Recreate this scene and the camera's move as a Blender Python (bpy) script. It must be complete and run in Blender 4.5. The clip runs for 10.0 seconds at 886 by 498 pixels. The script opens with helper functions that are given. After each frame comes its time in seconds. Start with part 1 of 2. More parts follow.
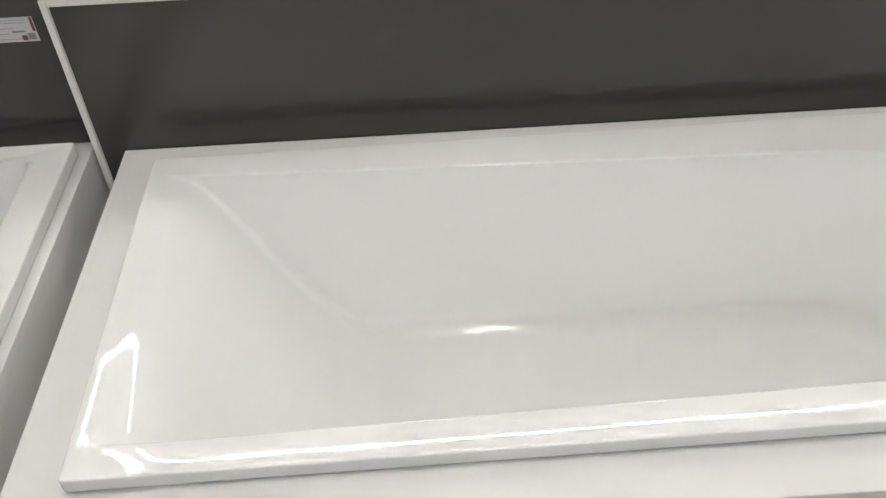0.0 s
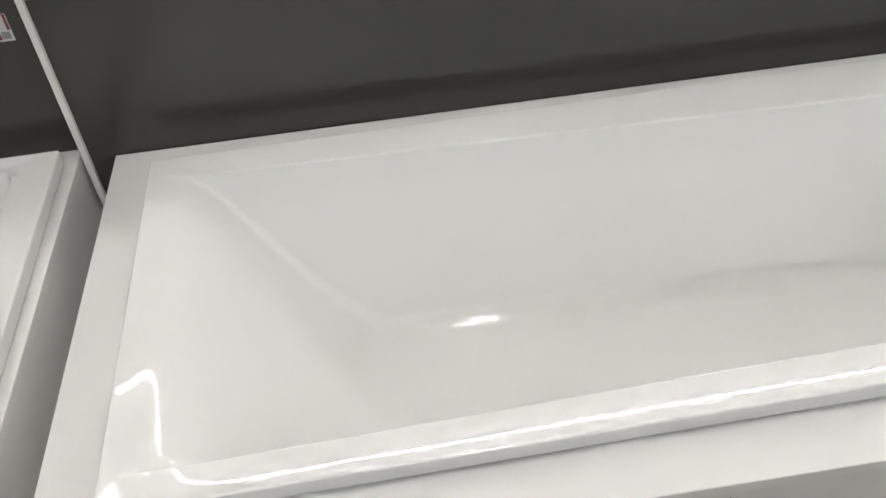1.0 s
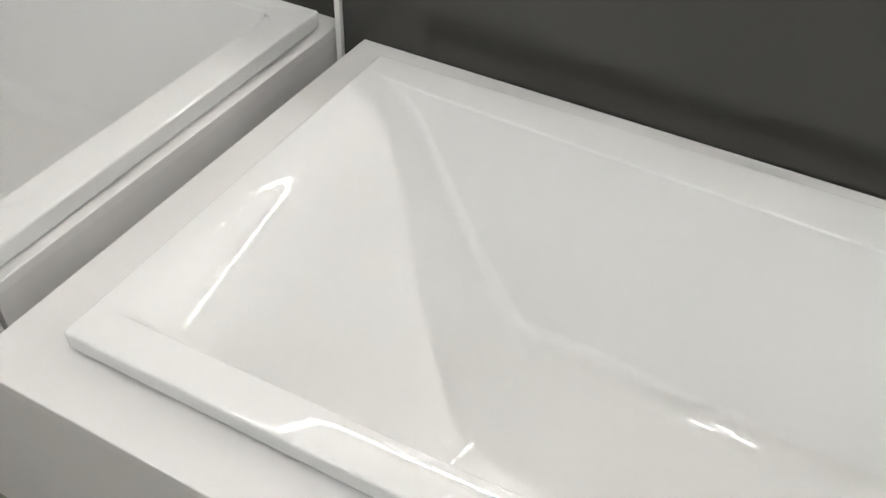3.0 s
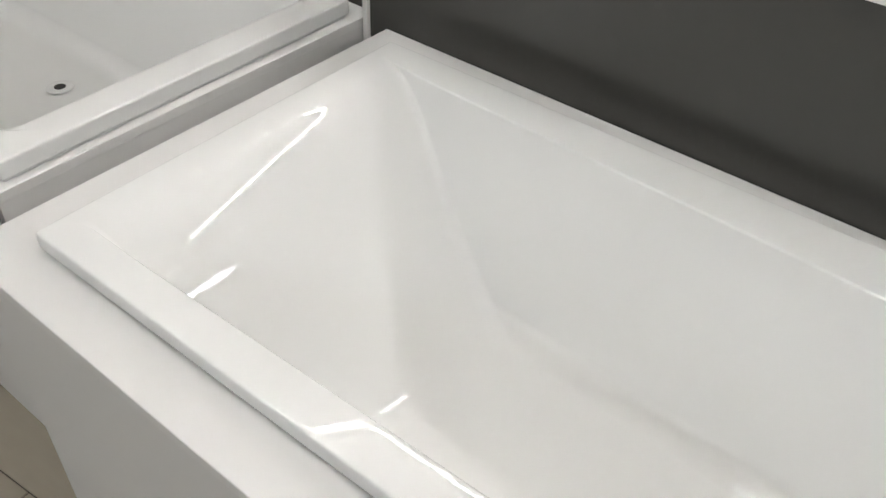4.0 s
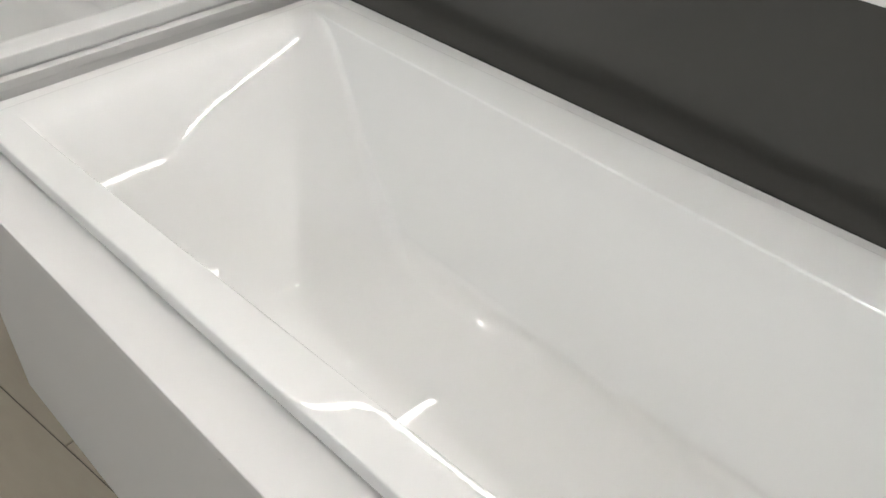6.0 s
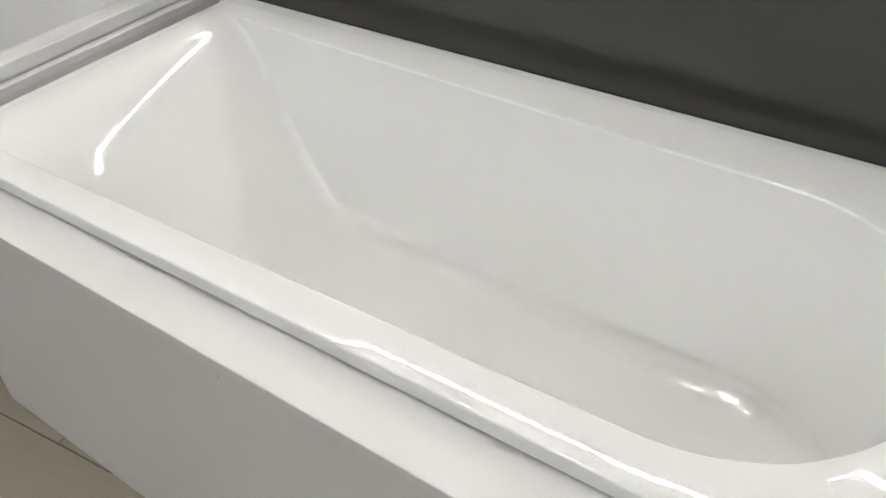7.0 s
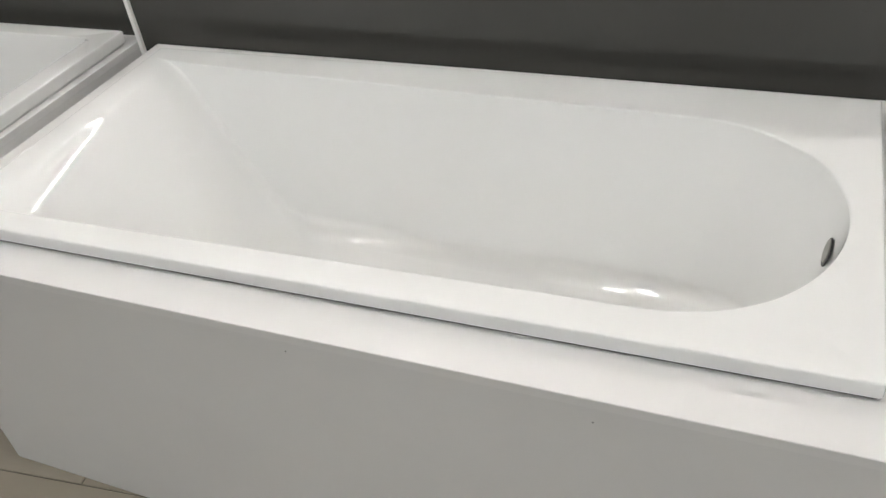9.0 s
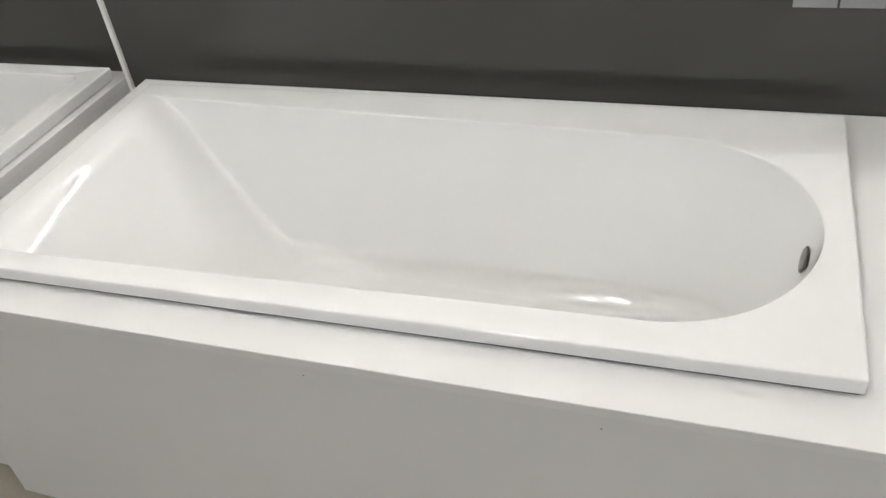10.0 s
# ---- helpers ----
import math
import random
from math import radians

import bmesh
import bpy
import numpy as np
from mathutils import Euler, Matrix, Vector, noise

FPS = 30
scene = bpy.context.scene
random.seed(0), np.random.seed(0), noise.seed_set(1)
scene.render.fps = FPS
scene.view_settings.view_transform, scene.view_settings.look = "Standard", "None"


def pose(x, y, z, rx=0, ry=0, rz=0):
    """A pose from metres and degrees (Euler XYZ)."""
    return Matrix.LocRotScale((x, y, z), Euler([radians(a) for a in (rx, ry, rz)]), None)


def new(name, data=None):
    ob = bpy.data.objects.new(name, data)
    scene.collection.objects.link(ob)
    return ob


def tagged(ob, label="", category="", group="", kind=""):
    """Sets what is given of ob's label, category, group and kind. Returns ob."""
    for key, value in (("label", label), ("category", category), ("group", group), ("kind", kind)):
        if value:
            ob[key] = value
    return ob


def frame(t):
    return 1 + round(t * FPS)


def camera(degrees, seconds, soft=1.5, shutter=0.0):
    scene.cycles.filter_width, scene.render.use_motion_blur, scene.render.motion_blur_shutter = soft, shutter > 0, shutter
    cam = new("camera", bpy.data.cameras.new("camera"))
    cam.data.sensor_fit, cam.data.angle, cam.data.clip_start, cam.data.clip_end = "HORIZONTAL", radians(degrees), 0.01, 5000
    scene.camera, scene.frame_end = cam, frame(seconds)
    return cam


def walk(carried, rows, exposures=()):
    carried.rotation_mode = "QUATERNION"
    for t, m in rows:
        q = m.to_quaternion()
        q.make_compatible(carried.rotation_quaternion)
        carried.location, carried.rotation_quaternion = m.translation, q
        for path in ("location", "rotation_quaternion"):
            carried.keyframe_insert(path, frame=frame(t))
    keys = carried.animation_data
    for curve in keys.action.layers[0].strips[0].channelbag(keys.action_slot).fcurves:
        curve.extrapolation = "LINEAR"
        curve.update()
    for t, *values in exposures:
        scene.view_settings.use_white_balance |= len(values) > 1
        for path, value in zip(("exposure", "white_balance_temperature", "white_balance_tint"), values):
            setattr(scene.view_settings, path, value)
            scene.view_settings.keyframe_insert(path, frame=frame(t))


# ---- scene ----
# ---- camera ----
EXPOSURES = [(0, -0.05), (1.5, -0.07), (3, -0.02), (5.5, -0.03), (7.5, -0.04), (8.0, -0.02), (9.5, 0.03), (10, 0.06)]
cam = camera(54.50, 10.0, shutter=0.0)
walk(cam, [(t, pose(*r)) for t, *r in [
    (0, 0.5549, -0.705, 1.7858, 46.858, 1.918, -2.979),
    (0.5, 0.4764, -0.6971, 1.7257, 47.155, 2.326, -5.275),
    (1, 0.4269, -0.6377, 1.6748, 47.269, 3.675, -7.973),
    (1.5, 0.4517, -0.5704, 1.6323, 46.843, 2.502, -5.781),
    (2, 0.5265, -0.4072, 1.5781, 45.853, 3.557, 6.276),
    (2.5, 0.6679, -0.4207, 1.6025, 45.699, 0.268, 16.386),
    (3, 0.7229, -0.418, 1.5297, 47.022, -1.832, 28.193),
    (3.2, 0.8013, -0.4049, 1.5432, 47.209, -1.67, 32.312),
    (4.5, 1.1602, -0.3379, 1.5086, 49.686, -1.778, 41.159),
    (5, 1.3528, -0.2685, 1.5142, 49.147, -0.952, 45.137),
    (5.5, 1.4005, -0.2901, 1.4828, 50.598, -1.806, 46.976),
    (7, 1.6107, -0.5391, 1.5101, 51.574, 3.252, 35.812),
    (7.5, 1.6316, -0.6388, 1.5389, 52.014, 4.309, 30.174),
    (8, 1.5842, -0.7133, 1.5705, 52.604, 4.853, 27.41),
    (8.5, 1.5252, -0.7926, 1.5990, 52.03, 5.013, 24.611),
    (9, 1.5361, -0.8784, 1.6117, 51.782, 6.27, 21.495),
    (9.5, 1.5027, -0.9285, 1.6501, 52.083, 6.477, 18.792),
    (10, 1.4921, -0.9517, 1.6862, 52.213, 6.552, 18.054),
]], exposures=EXPOSURES)
# ---- end camera ----
# ---- light ----
world = bpy.data.worlds.new("world")
scene.world = world
world.use_nodes = True
world.node_tree.nodes["Background"].inputs[0].default_value = (0.9, 0.92, 0.95, 1)
world.node_tree.nodes["Background"].inputs[1].default_value = 0.02
ROW_POWER = 61.0
TUBE_POWER = 29.0
FRONT_POWER = 74.0
SPOT_POWER = 145.0
TUBE_Z = 3.10
ROW = [(-0.325 + 1.2 * k, 2.22, 1.18, 0) for k in range(4)]  # centre x, y, length, turn in degrees
TUBES = [(-0.945, 1.61 - 1.2 * k, 1.18, 90) for k in range(3)]
TUBES += [(4.1, 1.5 - 1.2 * k, 1.18, 90) for k in range(4)]
TUBES += [(-1.2 + 1.2 * k, 4.9, 1.18, 0) for k in range(6)]
TUBES += [(5.6, 1.9 + 1.2 * k, 1.18, 90) for k in range(3)]
# far rows behind and to the west: unseen fill, added for ambient light and glints
TUBES += [(x, y, 1.18, 0) for x in (-4.2, -1.2, 1.8, 4.8) for y in (7.4, 9.8)]
TUBES += [(x, y, 1.18, 90) for x in (-9.4, -6.8) for y in (-3.0, 0.4, 3.8)]
SPOTS = [(0.70, -1.00, 0.10, 0.20), (0.82, -0.35, 0.10, 0.20), (0.66, 0.30, 0.10, 0.20)]  # centre x, y, size in x and y
COOL_TUBES = [(-0.325 + 1.2 * k, -3.3, 1.18, 0) for k in range(4)]
# unseen rows far in front, added as fill
COOL_TUBES += [(x, y, 1.18, 0) for x in (-4.2, -1.2, 1.8, 4.8) for y in (-6.2, -8.8)]
# unseen far east rows, added as fill and to cool the backrest's tint
COOL_TUBES += [(x, y, 1.18, 90) for x in (7.2, 9.8) for y in (-3.0, 0.4, 3.8)]


# ---- materials ----
def material(name, color, rough=0.5, metal=0.0, ior=1.5, coat=0.0):
    m = bpy.data.materials.new(name)
    m.use_nodes = True
    b = m.node_tree.nodes["Principled BSDF"]
    b.inputs["Base Color"].default_value = (*color, 1)
    b.inputs["Roughness"].default_value = rough
    b.inputs["Metallic"].default_value = metal
    b.inputs["IOR"].default_value = ior
    b.inputs["Coat Weight"].default_value = coat
    b.inputs["Coat Roughness"].default_value = 0.03
    return m


def node(m, kind, **values):
    n = m.node_tree.nodes.new(kind)
    for key, value in values.items():
        n.inputs[key].default_value = value
    return n


def link(m, a, out, b, inp):
    m.node_tree.links.new(a.outputs[out], b.inputs[inp])


def vary(m, scale, low, high, detail=4.0, stretch=(1, 1, 1)):
    """Base colour between two tones by noise at world size."""
    place = node(m, "ShaderNodeTexCoord")
    mapping = node(m, "ShaderNodeMapping", Scale=stretch)
    n = node(m, "ShaderNodeTexNoise", Scale=scale, Detail=detail)
    mix = m.node_tree.nodes.new("ShaderNodeMix")
    mix.data_type = "RGBA"
    mix.inputs["A"].default_value = (*low, 1)
    mix.inputs["B"].default_value = (*high, 1)
    link(m, place, "Object", mapping, "Vector")
    link(m, mapping, "Vector", n, "Vector")
    m.node_tree.links.new(n.outputs["Fac"], mix.inputs["Factor"])
    m.node_tree.links.new(mix.outputs["Result"], m.node_tree.nodes["Principled BSDF"].inputs["Base Color"])
    return n


def rough_vary(m, scale, low, high, detail=3.0):
    place = node(m, "ShaderNodeTexCoord")
    n = node(m, "ShaderNodeTexNoise", Scale=scale, Detail=detail)
    r = node(m, "ShaderNodeMapRange")
    r.inputs["To Min"].default_value = low
    r.inputs["To Max"].default_value = high
    link(m, place, "Object", n, "Vector")
    link(m, n, "Fac", r, "Value")
    link(m, r, "Result", m.node_tree.nodes["Principled BSDF"], "Roughness")


def bump(m, layers):
    """Relief from noise layers of (scale, height in metres)."""
    place = node(m, "ShaderNodeTexCoord")
    last = None
    for scale, height in layers:
        n = node(m, "ShaderNodeTexNoise", Scale=scale, Detail=2.0)
        b = node(m, "ShaderNodeBump", Strength=1.0, Distance=height)
        link(m, place, "Object", n, "Vector")
        link(m, n, "Fac", b, "Height")
        if last:
            link(m, last, "Normal", b, "Normal")
        last = b
    link(m, last, "Normal", m.node_tree.nodes["Principled BSDF"], "Normal")


ACRYLIC = material("white_acrylic", (0.86, 0.86, 0.845), 0.017, ior=1.5)
vary(ACRYLIC, 3.0, (0.85, 0.85, 0.84), (0.87, 0.87, 0.86))
bump(ACRYLIC, [(6.0, 0.0004), (45.0, 0.00006), (120.0, 0.000012)])
LAMINATE = material("white_laminate", (0.76, 0.75, 0.74), 0.45)
vary(LAMINATE, 5.0, (0.74, 0.73, 0.72), (0.78, 0.77, 0.76))
rough_vary(LAMINATE, 12.0, 0.38, 0.48)
PANEL = material("matt_white_panel", (0.73, 0.72, 0.71), 0.45)
vary(PANEL, 4.0, (0.71, 0.70, 0.69), (0.75, 0.74, 0.73))
bump(PANEL, [(400.0, 0.00003)])
WALL = material("anthracite_wall_panel", (0.050, 0.049, 0.045), 0.3)
vary(WALL, 4.0, (0.047, 0.046, 0.042), (0.054, 0.052, 0.048))
rough_vary(WALL, 6.0, 0.17, 0.23)
bump(WALL, [(900.0, 0.00002)])
TRIM = material("white_aluminium_trim", (0.78, 0.77, 0.75), 0.3)
LEDGE = material("cream_board", (0.74, 0.71, 0.66), 0.4)
vary(LEDGE, 8.0, (0.72, 0.69, 0.64), (0.76, 0.73, 0.68))
TILE = material("beige_porcelain", (0.33, 0.29, 0.235), 0.45)
vary(TILE, 7.0, (0.30, 0.265, 0.21), (0.36, 0.32, 0.26), 6.0, (1, 4, 1))
rough_vary(TILE, 20.0, 0.38, 0.55)
GROUT = material("dark_grout", (0.10, 0.085, 0.07), 0.9)
CHROME = material("chrome", (0.62, 0.61, 0.59), 0.18, 1.0)
COVER = material("dull_grey_metal", (0.22, 0.21, 0.19), 0.4, 0.6)
DARK = material("dark_hole", (0.012, 0.011, 0.010), 0.5)
# two tones of painted shade for the gap between rim and plinth
GAP_DARK = material("gap_shade_dark", (0.02, 0.02, 0.022), 0.9)
GAP_GREY = material("gap_shade_grey", (0.66, 0.66, 0.65), 0.6)
PAPER = material("white_paper", (0.56, 0.55, 0.55), 0.6)
PAPER_GREY = material("grey_card", (0.30, 0.30, 0.31), 0.5)
INK = material("grey_ink", (0.30, 0.29, 0.29), 0.6)
PATCH = material("grey_print", (0.22, 0.22, 0.22), 0.6)
RED = material("red_print", (0.16, 0.035, 0.04), 0.5)
PLASTER = material("light_plaster", (0.62, 0.62, 0.61), 0.8)
vary(PLASTER, 2.0, (0.60, 0.60, 0.59), (0.64, 0.64, 0.63))
CEILING = material("grey_ceiling", (0.84, 0.84, 0.84), 0.9)
vary(CEILING, 2.0, (0.82, 0.82, 0.82), (0.86, 0.86, 0.86))
HOUSING = material("white_lamp_housing", (0.7, 0.7, 0.7), 0.5)
GLOW = material("lit_diffuser", (0.9, 0.9, 0.9), 0.5)
GLOW.node_tree.nodes["Principled BSDF"].inputs["Emission Color"].default_value = (1.0, 0.975, 0.94, 1)
GLOW.node_tree.nodes["Principled BSDF"].inputs["Emission Strength"].default_value = TUBE_POWER
ROW_GLOW = GLOW.copy()
ROW_GLOW.name = "lit_bright_diffuser"
ROW_GLOW.node_tree.nodes["Principled BSDF"].inputs["Emission Strength"].default_value = ROW_POWER
SPOT_GLOW = GLOW.copy()
SPOT_GLOW.name = "lit_lens"
SPOT_GLOW.node_tree.nodes["Principled BSDF"].inputs["Emission Strength"].default_value = SPOT_POWER
COOL_GLOW = GLOW.copy()
COOL_GLOW.name = "lit_cool_diffuser"
COOL_GLOW.node_tree.nodes["Principled BSDF"].inputs["Emission Color"].default_value = (0.93, 0.97, 1.0, 1)
COOL_GLOW.node_tree.nodes["Principled BSDF"].inputs["Emission Strength"].default_value = FRONT_POWER


# ---- mesh helpers ----
def part(name, bm, mat, parent=None, label="", smooth=False):
    me = bpy.data.meshes.new(name)
    bmesh.ops.recalc_face_normals(bm, faces=bm.faces)
    bm.to_mesh(me)
    bm.free()
    me.materials.append(mat)
    if smooth:
        me.shade_smooth()
    ob = new(name, me)
    ob.parent = parent
    if label:
        tagged(ob, label)
    return ob


def empty(name, place=(0, 0, 0), turn=0.0):
    ob = new(name)
    ob.matrix_basis = pose(*place, 0, 0, turn)
    ob.empty_display_size = 0.1
    return ob


def box(bm, lo, hi, bevel=0.0):
    made = bmesh.ops.create_cube(bm, size=1.0)["verts"]
    for v in made:
        v.co = Vector([(a + b) / 2 + c * (b - a) for a, b, c in zip(lo, hi, v.co)])
    if bevel:
        edges = {e for v in made for e in v.link_edges}
        bmesh.ops.bevel(bm, geom=list(edges), offset=bevel, segments=2, affect="EDGES", profile=0.5)
    return bm


def block(name, lo, hi, mat, parent=None, label="", bevel=0.0):
    return part(name, box(bmesh.new(), lo, hi, bevel), mat, parent, label)


def loft(rings, close_last=True):
    """Quads between closed rings of equal length."""
    bm = bmesh.new()
    rows = [[bm.verts.new(p) for p in ring] for ring in rings]
    n = len(rows[0])
    for a, b in zip(rows, rows[1:]):
        for i in range(n):
            j = (i + 1) % n
            bm.faces.new((a[i], a[j], b[j], b[i]))
    if close_last:
        c = bm.verts.new(sum((v.co for v in rows[-1]), Vector()) / n)
        for i in range(n):
            bm.faces.new((rows[-1][i], rows[-1][(i + 1) % n], c))
    return bm


def disc(bm, radius, depth, bevel, segments=40):
    """A round plate about z with a softened rim, its face at depth."""
    rings = [(radius, 0), (radius, depth - bevel), (radius - bevel * 0.3, depth - bevel * 0.3), (radius - bevel, depth), (radius * 0.5, depth)]
    rows = [[bm.verts.new((r * math.cos(2 * math.pi * k / segments), r * math.sin(2 * math.pi * k / segments), z)) for k in range(segments)] for r, z in rings]
    for a, b in zip(rows, rows[1:]):
        for i in range(segments):
            bm.faces.new((a[i], a[(i + 1) % segments], b[(i + 1) % segments], b[i]))
    bm.faces.new(rows[-1])
    return bm


# ---- bathtub ----
def bathtub(length, width, rim_height, depth, opening, label):
    """A drop-in tub: local x along it from the backrest end, y from the front, z up from the plinth's top.
    opening: left x, front y at both ends, rear y at both ends, x where the end begins to round, corner kind."""
    x0, f0, f1, r0, r1, xe, rounded = opening
    tub = empty("bathtub")
    tagged(tub, label, "bathtub")
    fillet, slope, low, spread, fall = 0.0055, 0.19, 0.048, 0.054, 0.0048
    # slope of the backrest in degrees by distance from the rim's outer edge, summed into depths
    slopes = ((0.022, 2.0), (0.03, 3.5), (0.045, 7.5), (0.06, 13.5), (0.072, 24.5), (0.085, 36), (0.095, 42), (0.105, 46), (0.12, 51), (0.14, 56), (0.18, 57), (0.24, 55), (0.31, 50), (0.50, 43))
    xs = np.linspace(x0, 0.48, 463)
    tilt = np.interp(xs, [p for p, _ in slopes], [q for _, q in slopes])
    ds = np.concatenate(([0.0], np.cumsum(np.tan(np.radians((tilt[1:] + tilt[:-1]) / 2)) * np.diff(xs))))
    d0, lean = depth - 0.05, 0.018  # lean: the broad corners of the rim tip inwards
    xb = float(np.interp(d0, ds, xs))
    xi = xb + (depth - d0) * 0.85

    def inset(d):
        if d < fillet:
            return -fillet + math.sqrt(fillet ** 2 - (fillet - d) ** 2)
        if d < depth - low:
            return (d - fillet) * slope
        return (depth - low - fillet) * slope + spread * (1 - math.sqrt(max(0, 1 - ((d - depth + low) / low) ** 2)))

    def left(d):
        if d < d0:
            return float(np.interp(d, ds, xs))
        t = 1 - math.sqrt(max(0, (depth - d) / (depth - d0)))
        return (1 - t) ** 2 * xb + 2 * t * (1 - t) * xi + t * t * (xi + 0.06)

    cy = (f1 + r1) / 2
    end_angles = sorted({round(-90 + 180 * k / 72, 4) for k in range(73)}
                        | {round(s * (math.degrees(math.atan2(width / 2, length - xe)) + k * 0.4), 4) for s in (-1, 1) for k in range(-6, 7)})

    def side(kind, n):
        return [k / n for k in range(n)]

    def contour(d):
        k, xl, z = inset(d), left(d), 0
        r = 0.009 + 0.045 * min(d, 0.4)
        pts = []
        ya, yb = f0 + k, r0 - k
        for t in side("left", 28):  # front to rear along the backrest
            pts.append((xl, ya + r + (yb - ya - 2 * r) * t, z))
        for t in side("corner", 12):
            a = math.pi - t * math.pi / 2
            pts.append((xl + r + r * math.cos(a), yb - r + r * math.sin(a), z))
        for t in side("rear", 44):
            s = t ** 1.0
            pts.append((xl + r + (xe - xl - r) * s, yb + (r1 - k - yb) * s, z))
        rad = (r1 - f1) / 2 - k
        for a in reversed(end_angles):
            c, s = math.cos(radians(a)), math.sin(radians(a))
            if rounded:
                pts.append((xe + rad * c, cy + rad * s, z))
            else:
                p = 22
                q = (abs(c) ** p + abs(s) ** p) ** (-1 / p)
                pts.append((xe + rad * c * q * 0.5, cy + rad * s * q, z))
        for t in side("front", 44):
            s = (t * 44 + 1) / 44
            pts.append((xe + (xl + r - xe) * s, f1 + k + (ya - f1 - k) * s, z))
        for t in side("corner", 12):
            a = 1.5 * math.pi - (t * 12 + 1) / 12 * math.pi / 2
            pts.append((xl + r + r * math.cos(a), ya + r + r * math.sin(a), z))
        flat = outer(0.006, 0)
        fade = max(0.0, 1 - d / 0.1)
        return [(x, y, rim_height - d - 0.0006 - (fall - 0.0006) * ease(x) - (lean * fade * max(0.0, math.dist((x, y), f[:2]) - 0.085) if x > xe else 0))
                for (x, y, _), f in zip(pts, flat)]

    def ease(x):
        t = min(max((x - 0.02) / 0.16, 0), 1)
        return t * t * (3 - 2 * t)

    def outer(e, d):
        """The outer edge drawn in by e, at the depth d below the rim."""
        r = max(0.006 - e, 0.002)
        lo, hi, xh = e, width - e, length - e
        z = rim_height - d
        pts = []
        for t in side("left", 28):
            pts.append((e, lo + r + (hi - lo - 2 * r) * t, z))
        for t in side("corner", 12):
            a = math.pi - t * math.pi / 2
            pts.append((e + r + r * math.cos(a), hi - r + r * math.sin(a), z))
        for t in side("rear", 44):
            pts.append((e + r + (xe - e - r) * t, hi, z))
        for a in reversed(end_angles):
            c, s = math.cos(radians(a)), math.sin(radians(a))
            mid = width / 2
            k = min((xh - xe) / c if c > 1e-6 else 1e9, (mid - e) / abs(s) if abs(s) > 1e-6 else 1e9)
            x, y = xe + k * c, mid + k * s
            # round the corner
            ux, uy = x - (xh - r), abs(y - mid) - (mid - e - r)
            if ux > 0 and uy > 0:
                q = math.hypot(ux, uy)
                x, y = xh - r + ux / q * r, mid + math.copysign(mid - e - r + uy / q * r, s)
            pts.append((x, y, z))
        for t in side("front", 44):
            s = (t * 44 + 1) / 44
            pts.append((xe + (e + r - xe) * s, lo, z))
        for t in side("corner", 12):
            a = 1.5 * math.pi - (t * 12 + 1) / 12 * math.pi / 2
            pts.append((e + r + r * math.cos(a), lo + r + r * math.sin(a), z))
        return pts

    lip = rim_height - 0.007
    rings = [outer(0.03, lip), outer(0.003, lip), outer(0.0006, lip - 0.0006), outer(0, lip - 0.003), outer(0, 0.008), outer(0, 0.0034), outer(0.0003, 0.0021),
             outer(0.0010, 0.0011), outer(0.0021, 0.0004), outer(0.0036, 0.0001), outer(0.006, 0.0)]
    flat_a, flat_b = outer(0.006, 0), contour(0)
    for t in (0.06, 0.12, 0.18, 0.25, 0.32, 0.4, 0.55, 0.7, 0.85):
        ring = []
        for a, b in zip(flat_a, flat_b):
            across = math.dist(a[:2], b[:2])
            u = min(t * across / min(across, 0.085), 1)
            extra = lean * max(0.0, across - 0.085) if b[0] > xe else 0.0
            drop = (b[2] + extra - a[2]) * (0.55 * u + 0.45 * u * u) - (lean * max(0.0, t * across - 0.085) if extra else 0.0)
            ring.append((a[0] + (b[0] - a[0]) * t, a[1] + (b[1] - a[1]) * t, a[2] + drop))
        rings.append(ring)
    depths = [0, 0.0002, 0.0005, 0.001, 0.0018, 0.0028, 0.0042, 0.0056, 0.007, 0.0095, 0.0125, 0.016, 0.02, 0.0245, 0.03, 0.037, 0.045]
    depths += [0.045 + (d0 - 0.045) * k / 22 for k in range(1, 23)]
    depths += [d0 + (depth - d0) * math.sin(k / 22 * math.pi / 2) for k in range(1, 23)]
    rings += [contour(d) for d in depths]
    base = contour(depth)
    mx, my = 0.5 * (xi + xe + 0.2), cy
    for s in (0.96, 0.92, 0.86, 0.78, 0.68, 0.56, 0.42, 0.26, 0.1):  # the floor dishes a little
        rings.append([(mx + (x - mx) * s, my + (y - my) * s, z - 0.0055 * (1 - s ** 3)) for x, y, z in base])
    shell = part("shell", loft(rings), ACRYLIC, tub, smooth=True)
    # a strip added in the gap below the lip, its colour standing for shade
    gap_strip = [[(x, y, 0.0005) for x, y, _ in outer(0.006, 0)], [(x, y, 0.0072) for x, y, _ in outer(0.006, 0)]]
    part("gap_strip", loft(gap_strip, False), GAP_DARK if rounded else GAP_GREY, tub, "dark strip painting the shade in the gap under the rim" if rounded else "grey strip painting the shade in the gap under the rim")
    return tub, shell, xe, cy, (r1 - f1) / 2


# ---- setting ----
PLINTH = 0.69
FRONT, BACK, LEFT, RIGHT = -0.086, 0.838, -0.092, 2.45


def floor():
    """Long beige tiles in a running bond on a bed of dark grout."""
    f = block("floor", (-12, -12, -0.05), (13, 12, 0.003), GROUT)
    tagged(f, "beige porcelain tile floor with dark narrow joints", "floor", kind="structure")
    return f


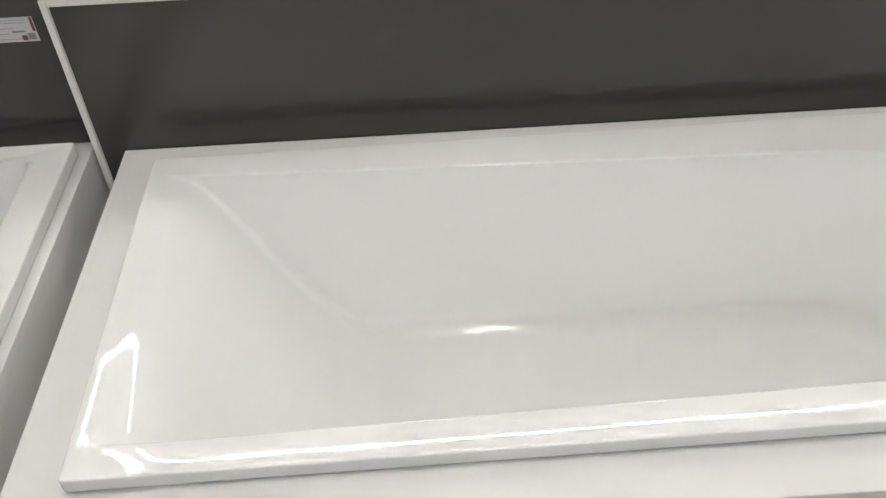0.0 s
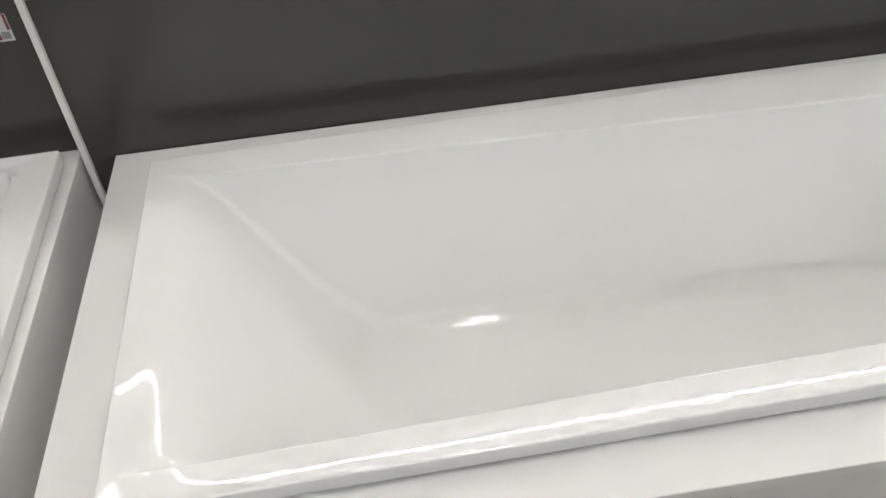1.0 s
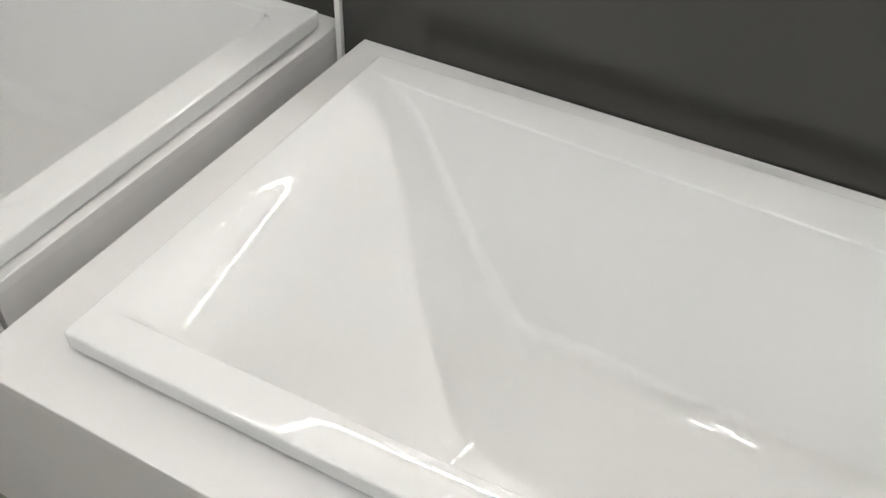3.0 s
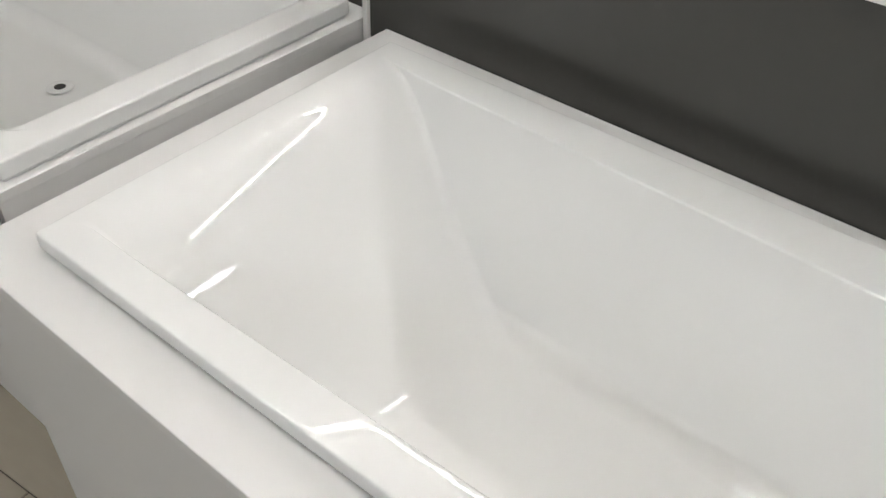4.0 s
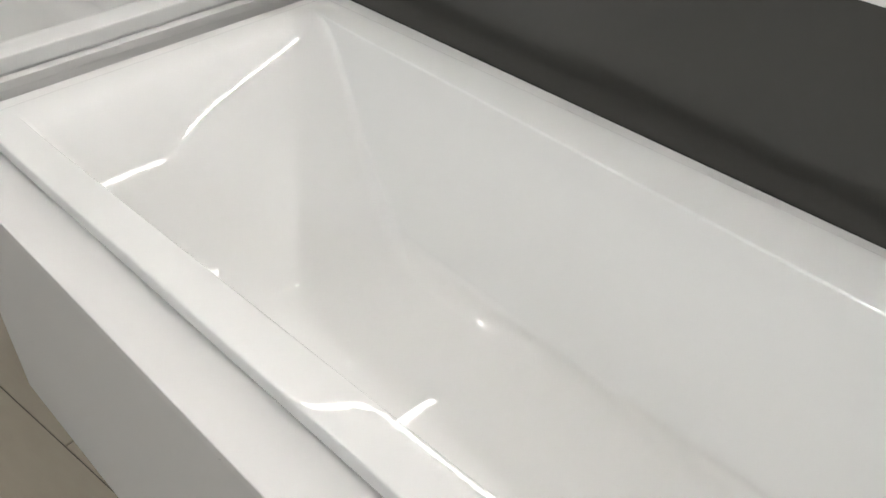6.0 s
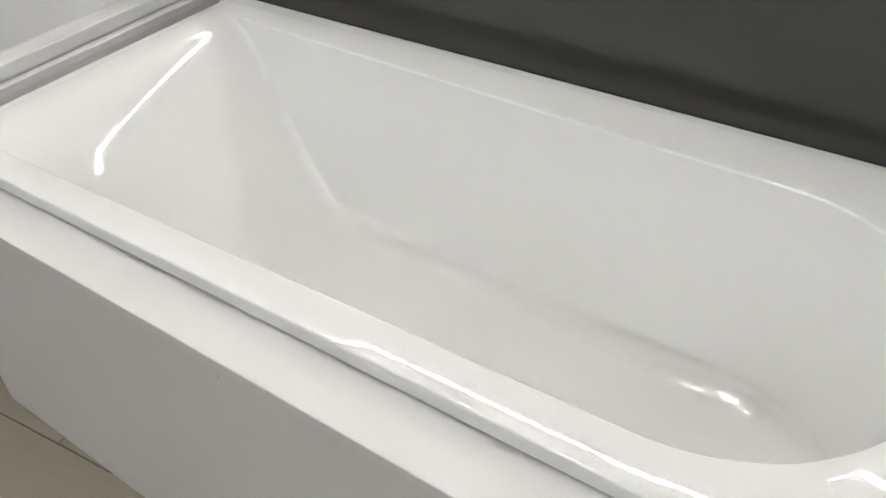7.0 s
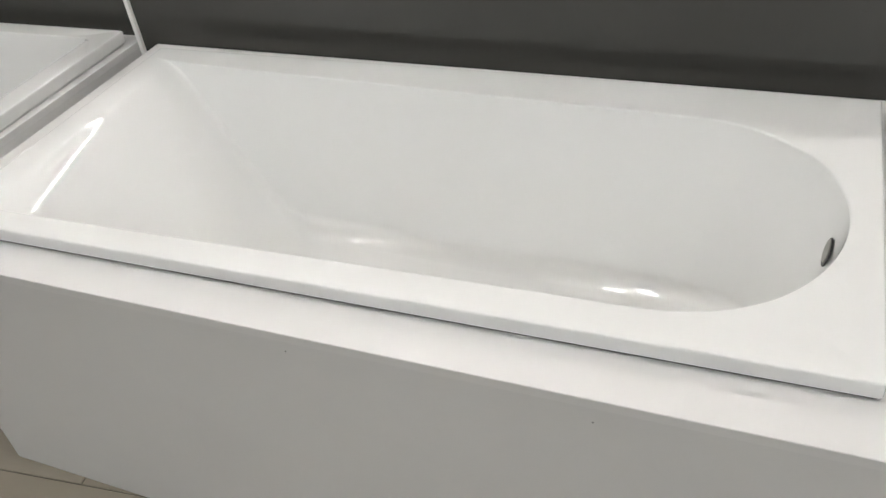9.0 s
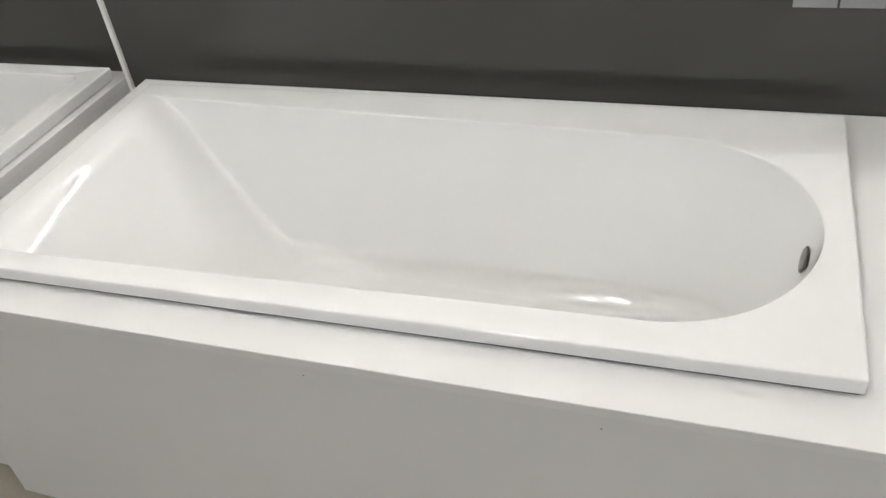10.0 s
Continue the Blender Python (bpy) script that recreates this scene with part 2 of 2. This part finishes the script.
the_floor = floor()
for lo, hi in (((-12, -12, 0.0035), (-1.9, 12, 0.005)), ((2.1, -12, 0.0035), (13, 12, 0.005)), ((-1.9, -12, 0.0035), (2.1, -1.8, 0.005)), ((-1.9, 0.1, 0.0035), (2.1, 12, 0.005))):
    block("floor_field", lo, hi, TILE, the_floor)
ROOM_TOP = 4.2
ceiling = block("ceiling", (-12, -12, ROOM_TOP), (13, 12, ROOM_TOP + 0.1), CEILING)
tagged(ceiling, "plain grey showroom ceiling", "ceiling", kind="structure")
for name, lo, hi in (("wall_west", (-12.1, -12, 0), (-12, 12, ROOM_TOP)), ("wall_east", (13, -12, 0), (13.1, 12, ROOM_TOP)),
                     ("wall_south", (-12, -12.1, 0), (13, -12, ROOM_TOP)), ("wall_north", (-12, 12, 0), (13, 12.1, ROOM_TOP))):
    tagged(block(name, lo, hi, PLASTER), "plain light plaster showroom wall", "wall", kind="structure")

# low dark partition behind the tubs, framed by a white profile, with a taller stretch beside it
WALL_Y, WALL_TOP = 0.842, 1.0315
partition = empty("wall_partition", (0, WALL_Y, 0))
tagged(partition, "low anthracite display wall behind the bathtub, edged in white", "wall", kind="structure")
block("wall_panel", (-0.142, 0, 0), (3.2, 0.05, WALL_TOP), WALL, partition)
block("ledge", (-0.142, 0.0, WALL_TOP + 0.001), (3.2, 0.30, WALL_TOP + 0.013), LEDGE, partition, "cream board ledge on top of the wall", 0.001)
block("trim", (-0.142, -0.006, WALL_TOP - 0.001), (3.2, -0.0005, WALL_TOP + 0.0135), TRIM, partition, "white profile along the wall's top edge", 0.001)
block("trim", (-0.155, -0.010, 0), (-0.1425, 0.05, WALL_TOP + 0.0135), TRIM, partition, "white upright edging profile", 0.0012)
block("wall_panel", (0.0, 0.052, 0), (3.2, 0.30, WALL_TOP), WALL, partition)
tall = block("wall_beside", (-2.6, 0.8815, 0), (-0.1555, 0.918, 1.16), WALL)
tagged(tall, "anthracite display wall panel behind the second bathtub", "wall", kind="structure")


# ---- plinths ----
def plinth(name_label, x0, x1, y0, y1, top, hole, skew=0.0):
    """A white boxed-in display base: top plate with a cut-out, front and side boards."""
    base = empty("display_plinth", (x0, y0, 0))
    tagged(base, name_label, "plinth", "plinths under the bathtubs")
    w, d = x1 - x0, y1 - y0
    hx0, hx1, hy0, hy1 = (hole[0] - x0, hole[1] - x0, hole[2] - y0, hole[3] - y0)
    bm = bmesh.new()
    t = 0.018
    outer_c = [(0, 0.0), (w, 0.0), (w, d), (0, d)]
    inner_c = [(hx0, hy0), (hx1, hy0), (hx1, hy1), (hx0, hy1)]
    e = 0.0012
    shrink = [(e, e), (w - e, e), (w - e, d - e), (e, d - e)]
    rings = [[(*p, top - t) for p in inner_c], [(*p, top - t) for p in outer_c], [(*p, top - e) for p in outer_c], [(*p, top) for p in shrink],
             [(*p, top) for p in inner_c], [(*p, top - t) for p in inner_c]]
    rows = [[bm.verts.new(p) for p in ring] for ring in rings]
    for a, b in zip(rows, rows[1:]):
        for i in range(4):
            bm.faces.new((a[i], a[(i + 1) % 4], b[(i + 1) % 4], b[i]))
    bmesh.ops.remove_doubles(bm, verts=bm.verts, dist=1e-5)
    part("top_plate", bm, LAMINATE, base, "glossy white top plate")
    bm = box(bmesh.new(), (-0.025, 0.023, 0.0065), (w, 0.041, top - t - 0.0008), 0.0012)
    for v in bm.verts:  # the board stands a little askew under the plate
        v.co.y -= skew * (v.co.x + 0.025)
    part("front_panel", bm, PANEL, base, "plain off-white front board")
    block("side_panel", (0.001, 0.0485, 0.006), (0.019, d, top - t - 0.0005), PANEL, base, "", 0.0008)
    block("side_panel", (w - 0.019, 0.0485, 0.006), (w - 0.001, d, top - t - 0.0005), PANEL, base, "", 0.0008)
    return base


TUB_TURN = 0.663
base_main = plinth("white boxed display plinth carrying the large bathtub", LEFT, RIGHT, FRONT, BACK, PLINTH, (0.03, 1.66, 0.03, 0.72), 0.0117)

# ---- the bathtub in the middle ----
tub, shell, xe, cy, rad = bathtub(1.70, 0.762, 0.0358, 0.41, (0.022, 0.060, 0.079, 0.700, 0.645, 1.367, True),
                                  "glossy white acrylic bathtub with sloped backrest and one round end")
pivot = Matrix.Translation((0.8, 0.38, PLINTH)) @ pose(0, 0, 0, 0, 0, TUB_TURN) @ Matrix.Translation((-0.8, -0.38, 0))
tub.matrix_basis = pivot

# overflow on the round end, and the waste in the floor
over = part("overflow", disc(bmesh.new(), 0.026, 0.0022, 0.0012), DARK, tub, "dark round overflow opening")
over.matrix_basis = pose(1.6295, 0.388, -0.060, 0, -78, 0)
part("overflow_cover", disc(bmesh.new(), 0.0215, 0.0015, 0.0008), COVER, over, "dull grey overflow cover").matrix_basis = pose(0, 0.0035, 0.0016)
waste = part("waste", disc(bmesh.new(), 0.036, 0.003, 0.002), CHROME, tub, "metal ring of the waste outlet")
waste.matrix_basis = pose(1.295, 0.330, -0.3815)
part("waste_hole", disc(bmesh.new(), 0.028, 0.0015, 0.0005), DARK, waste, "dark waste outlet").matrix_basis = pose(0, 0, 0.0026)

# ---- the second bathtub beside it ----
SIDE_TOP = 0.688
plinth("white boxed display plinth carrying the neighbouring bathtub", -2.10, -0.166, -0.03, 0.880, SIDE_TOP, (-1.84, -0.21, 0.06, 0.80))
second, shell2, xe2, cy2, rad2 = bathtub(1.70, 0.79, 0.039, 0.40, (0.022, 0.062, 0.062, 0.742, 0.742, 1.450, False),
                                         "glossy white acrylic bathtub with straight rectangular basin")
second.matrix_basis = pose(-1.880, 0.022, SIDE_TOP, 0, 0, 0.55)
waste2 = part("waste", disc(bmesh.new(), 0.034, 0.002, 0.0016), ACRYLIC, second, "shallow white seat round the waste outlet", True)
waste2.matrix_basis = pose(0.8975, 0.515, -0.3645)
part("waste_hole", disc(bmesh.new(), 0.015, 0.0012, 0.0005), DARK, waste2, "small dark waste outlet").matrix_basis = pose(0, 0, 0.0016)


# ---- ceiling lights ----
def ceiling_light(x, y, length, turn, glow):
    lamp = empty("ceiling_light", (x, y, TUBE_Z), turn)
    tagged(lamp, "long slim white linear ceiling light, switched on; far ones are added fill", "ceiling light", "linear ceiling lights")
    block("housing", (-length / 2, -0.035, 0.012), (length / 2, 0.035, 0.07), HOUSING, lamp, "", 0.003)
    block("diffuser", (-length / 2 + 0.01, -0.02, 0.0), (length / 2 - 0.01, 0.02, 0.0115), glow, lamp, "lit white diffuser strip", 0.003)
    for s in (-0.4, 0.4):
        bm = bmesh.new()
        bmesh.ops.create_cone(bm, cap_ends=True, segments=8, radius1=0.0015, radius2=0.0015, depth=ROOM_TOP - TUBE_Z - 0.07)
        part("cable", bm, CHROME, lamp).matrix_basis = pose(s * length, 0, 0.07 + (ROOM_TOP - TUBE_Z - 0.07) / 2)
    return lamp


def spot_fitting(x, y, wide, deep):
    """A short flat fitting on a stem, with one bright lens."""
    lamp = empty("ceiling_light", (x, y, TUBE_Z))
    tagged(lamp, "short flat white ceiling fitting, switched on", "ceiling light", "short ceiling fittings")
    block("housing", (-wide / 2 - 0.015, -deep / 2 - 0.015, 0.006), (wide / 2 + 0.015, deep / 2 + 0.015, 0.05), HOUSING, lamp, "", 0.003)
    block("lens", (-wide / 2, -deep / 2, 0.0), (wide / 2, deep / 2, 0.0055), SPOT_GLOW, lamp, "lit white lens", 0.001)
    bm = bmesh.new()
    bmesh.ops.create_cone(bm, cap_ends=True, segments=10, radius1=0.008, radius2=0.008, depth=ROOM_TOP - TUBE_Z - 0.05)
    part("stem", bm, HOUSING, lamp).matrix_basis = pose(0, 0, 0.05 + (ROOM_TOP - TUBE_Z - 0.05) / 2)
    return lamp


for x, y, wide, deep in SPOTS:
    spot_fitting(x, y, wide, deep)
for x, y, length, turn in ROW:
    ceiling_light(x, y, length, turn, ROW_GLOW)
for x, y, length, turn in TUBES:
    ceiling_light(x, y, length, turn, GLOW)
for x, y, length, turn in COOL_TUBES:
    ceiling_light(x, y, length, turn, COOL_GLOW)

# small grey scuff marks on the front board
for x, z in ((0.824, 0.637), (1.339, 0.636)):
    hole = disc(bmesh.new(), 0.0016, 0.0006, 0.0002, 12)
    spot = part("scuff_mark", hole, PATCH, base_main, "small grey scuff mark")
    spot.matrix_basis = pose(x - LEFT, 0.0228 - 0.0117 * (x - LEFT + 0.025), z, 90, 0, -0.67)

# ---- price tags ----
tag = empty("price_tag", (-0.3075, 0.8794, 0.939))
tagged(tag, "white printed price tag on the dark wall", "price tag")
block("card", (0, 0, 0), (0.108, 0.0018, 0.053), PAPER, tag, "", 0.0003)
for k, (a, b) in enumerate(((0.006, 0.094), (0.006, 0.090), (0.006, 0.040), (0.006, 0.066), (0.006, 0.034), (0.006, 0.052), (0.006, 0.030), (0.006, 0.080))):
    block("print_line", (a, -0.0004, 0.0465 - k * 0.0058), (b, 0.0002, 0.0480 - k * 0.0058), INK, tag)
block("print_line", (0.060, -0.0004, 0.0205), (0.086, 0.0002, 0.0245), PATCH, tag)
block("print_patch", (0.0885, -0.0004, 0.0045), (0.104, 0.0002, 0.0185), PATCH, tag, "plain grey printed patch")
block("print_block", (0.076, -0.0004, 0.003), (0.087, 0.0002, 0.014), RED, tag, "small red printed square")
block("print_stripe", (0.1015, -0.0004, 0.022), (0.107, 0.0002, 0.0525), RED, tag, "dark red printed stripe")
for x in (1.567, 1.655, 1.742):
    card = empty("card_holder", (x, WALL_Y - 0.0025, 0.928))
    tagged(card, "grey blank card holder hung on the dark wall", "card holder", "card holders on the wall")
    block("card", (0, 0, 0), (0.083, 0.002, 0.075), PAPER_GREY, card, "", 0.0004)


# ---- floor tiles ----
def floor_tiles(x0, x1, y0, y1, tw, td, ox, oy, turn):
    """Each tile is a slab with eased edges; the joints lie between them."""
    def slab():
        bm = bmesh.new()
        g, e = 0.0016, 0.0012
        c = [(g, g), (tw - g, g), (tw - g, td - g), (g, td - g)]
        s = [(g + e, g + e), (tw - g - e, g + e), (tw - g - e, td - g - e), (g + e, td - g - e)]
        rows = [[bm.verts.new((*p, z)) for p in ring] for ring, z in ((c, -0.006), (c, -e), (s, 0))]
        for a, b in zip(rows, rows[1:]):
            for i in range(4):
                bm.faces.new((a[i], a[(i + 1) % 4], b[(i + 1) % 4], b[i]))
        bm.faces.new(rows[-1])
        me = bpy.data.meshes.new("tile")
        bm.to_mesh(me)
        bm.free()
        me.materials.append(TILE)
        return me
    me = slab()
    j = math.floor((y0 - oy) / td)
    while oy + j * td < y1:
        shift = 0.5 * tw if j % 2 else 0
        i = math.floor((x0 - ox - shift) / tw)
        while ox + shift + i * tw < x1:
            t = new("tile", me)
            c, q = math.cos(turn), math.sin(turn)
            px, py = shift + i * tw, j * td
            t.matrix_basis = pose(ox + c * px - q * py, oy + q * px + c * py, 0.006, 0, 0, math.degrees(turn))
            t.parent = the_floor
            i += 1
        j += 1


floor_tiles(-2.4, 2.6, -2.2, 0.3, 0.60, 0.30, 0.10, -0.085, radians(6.0))
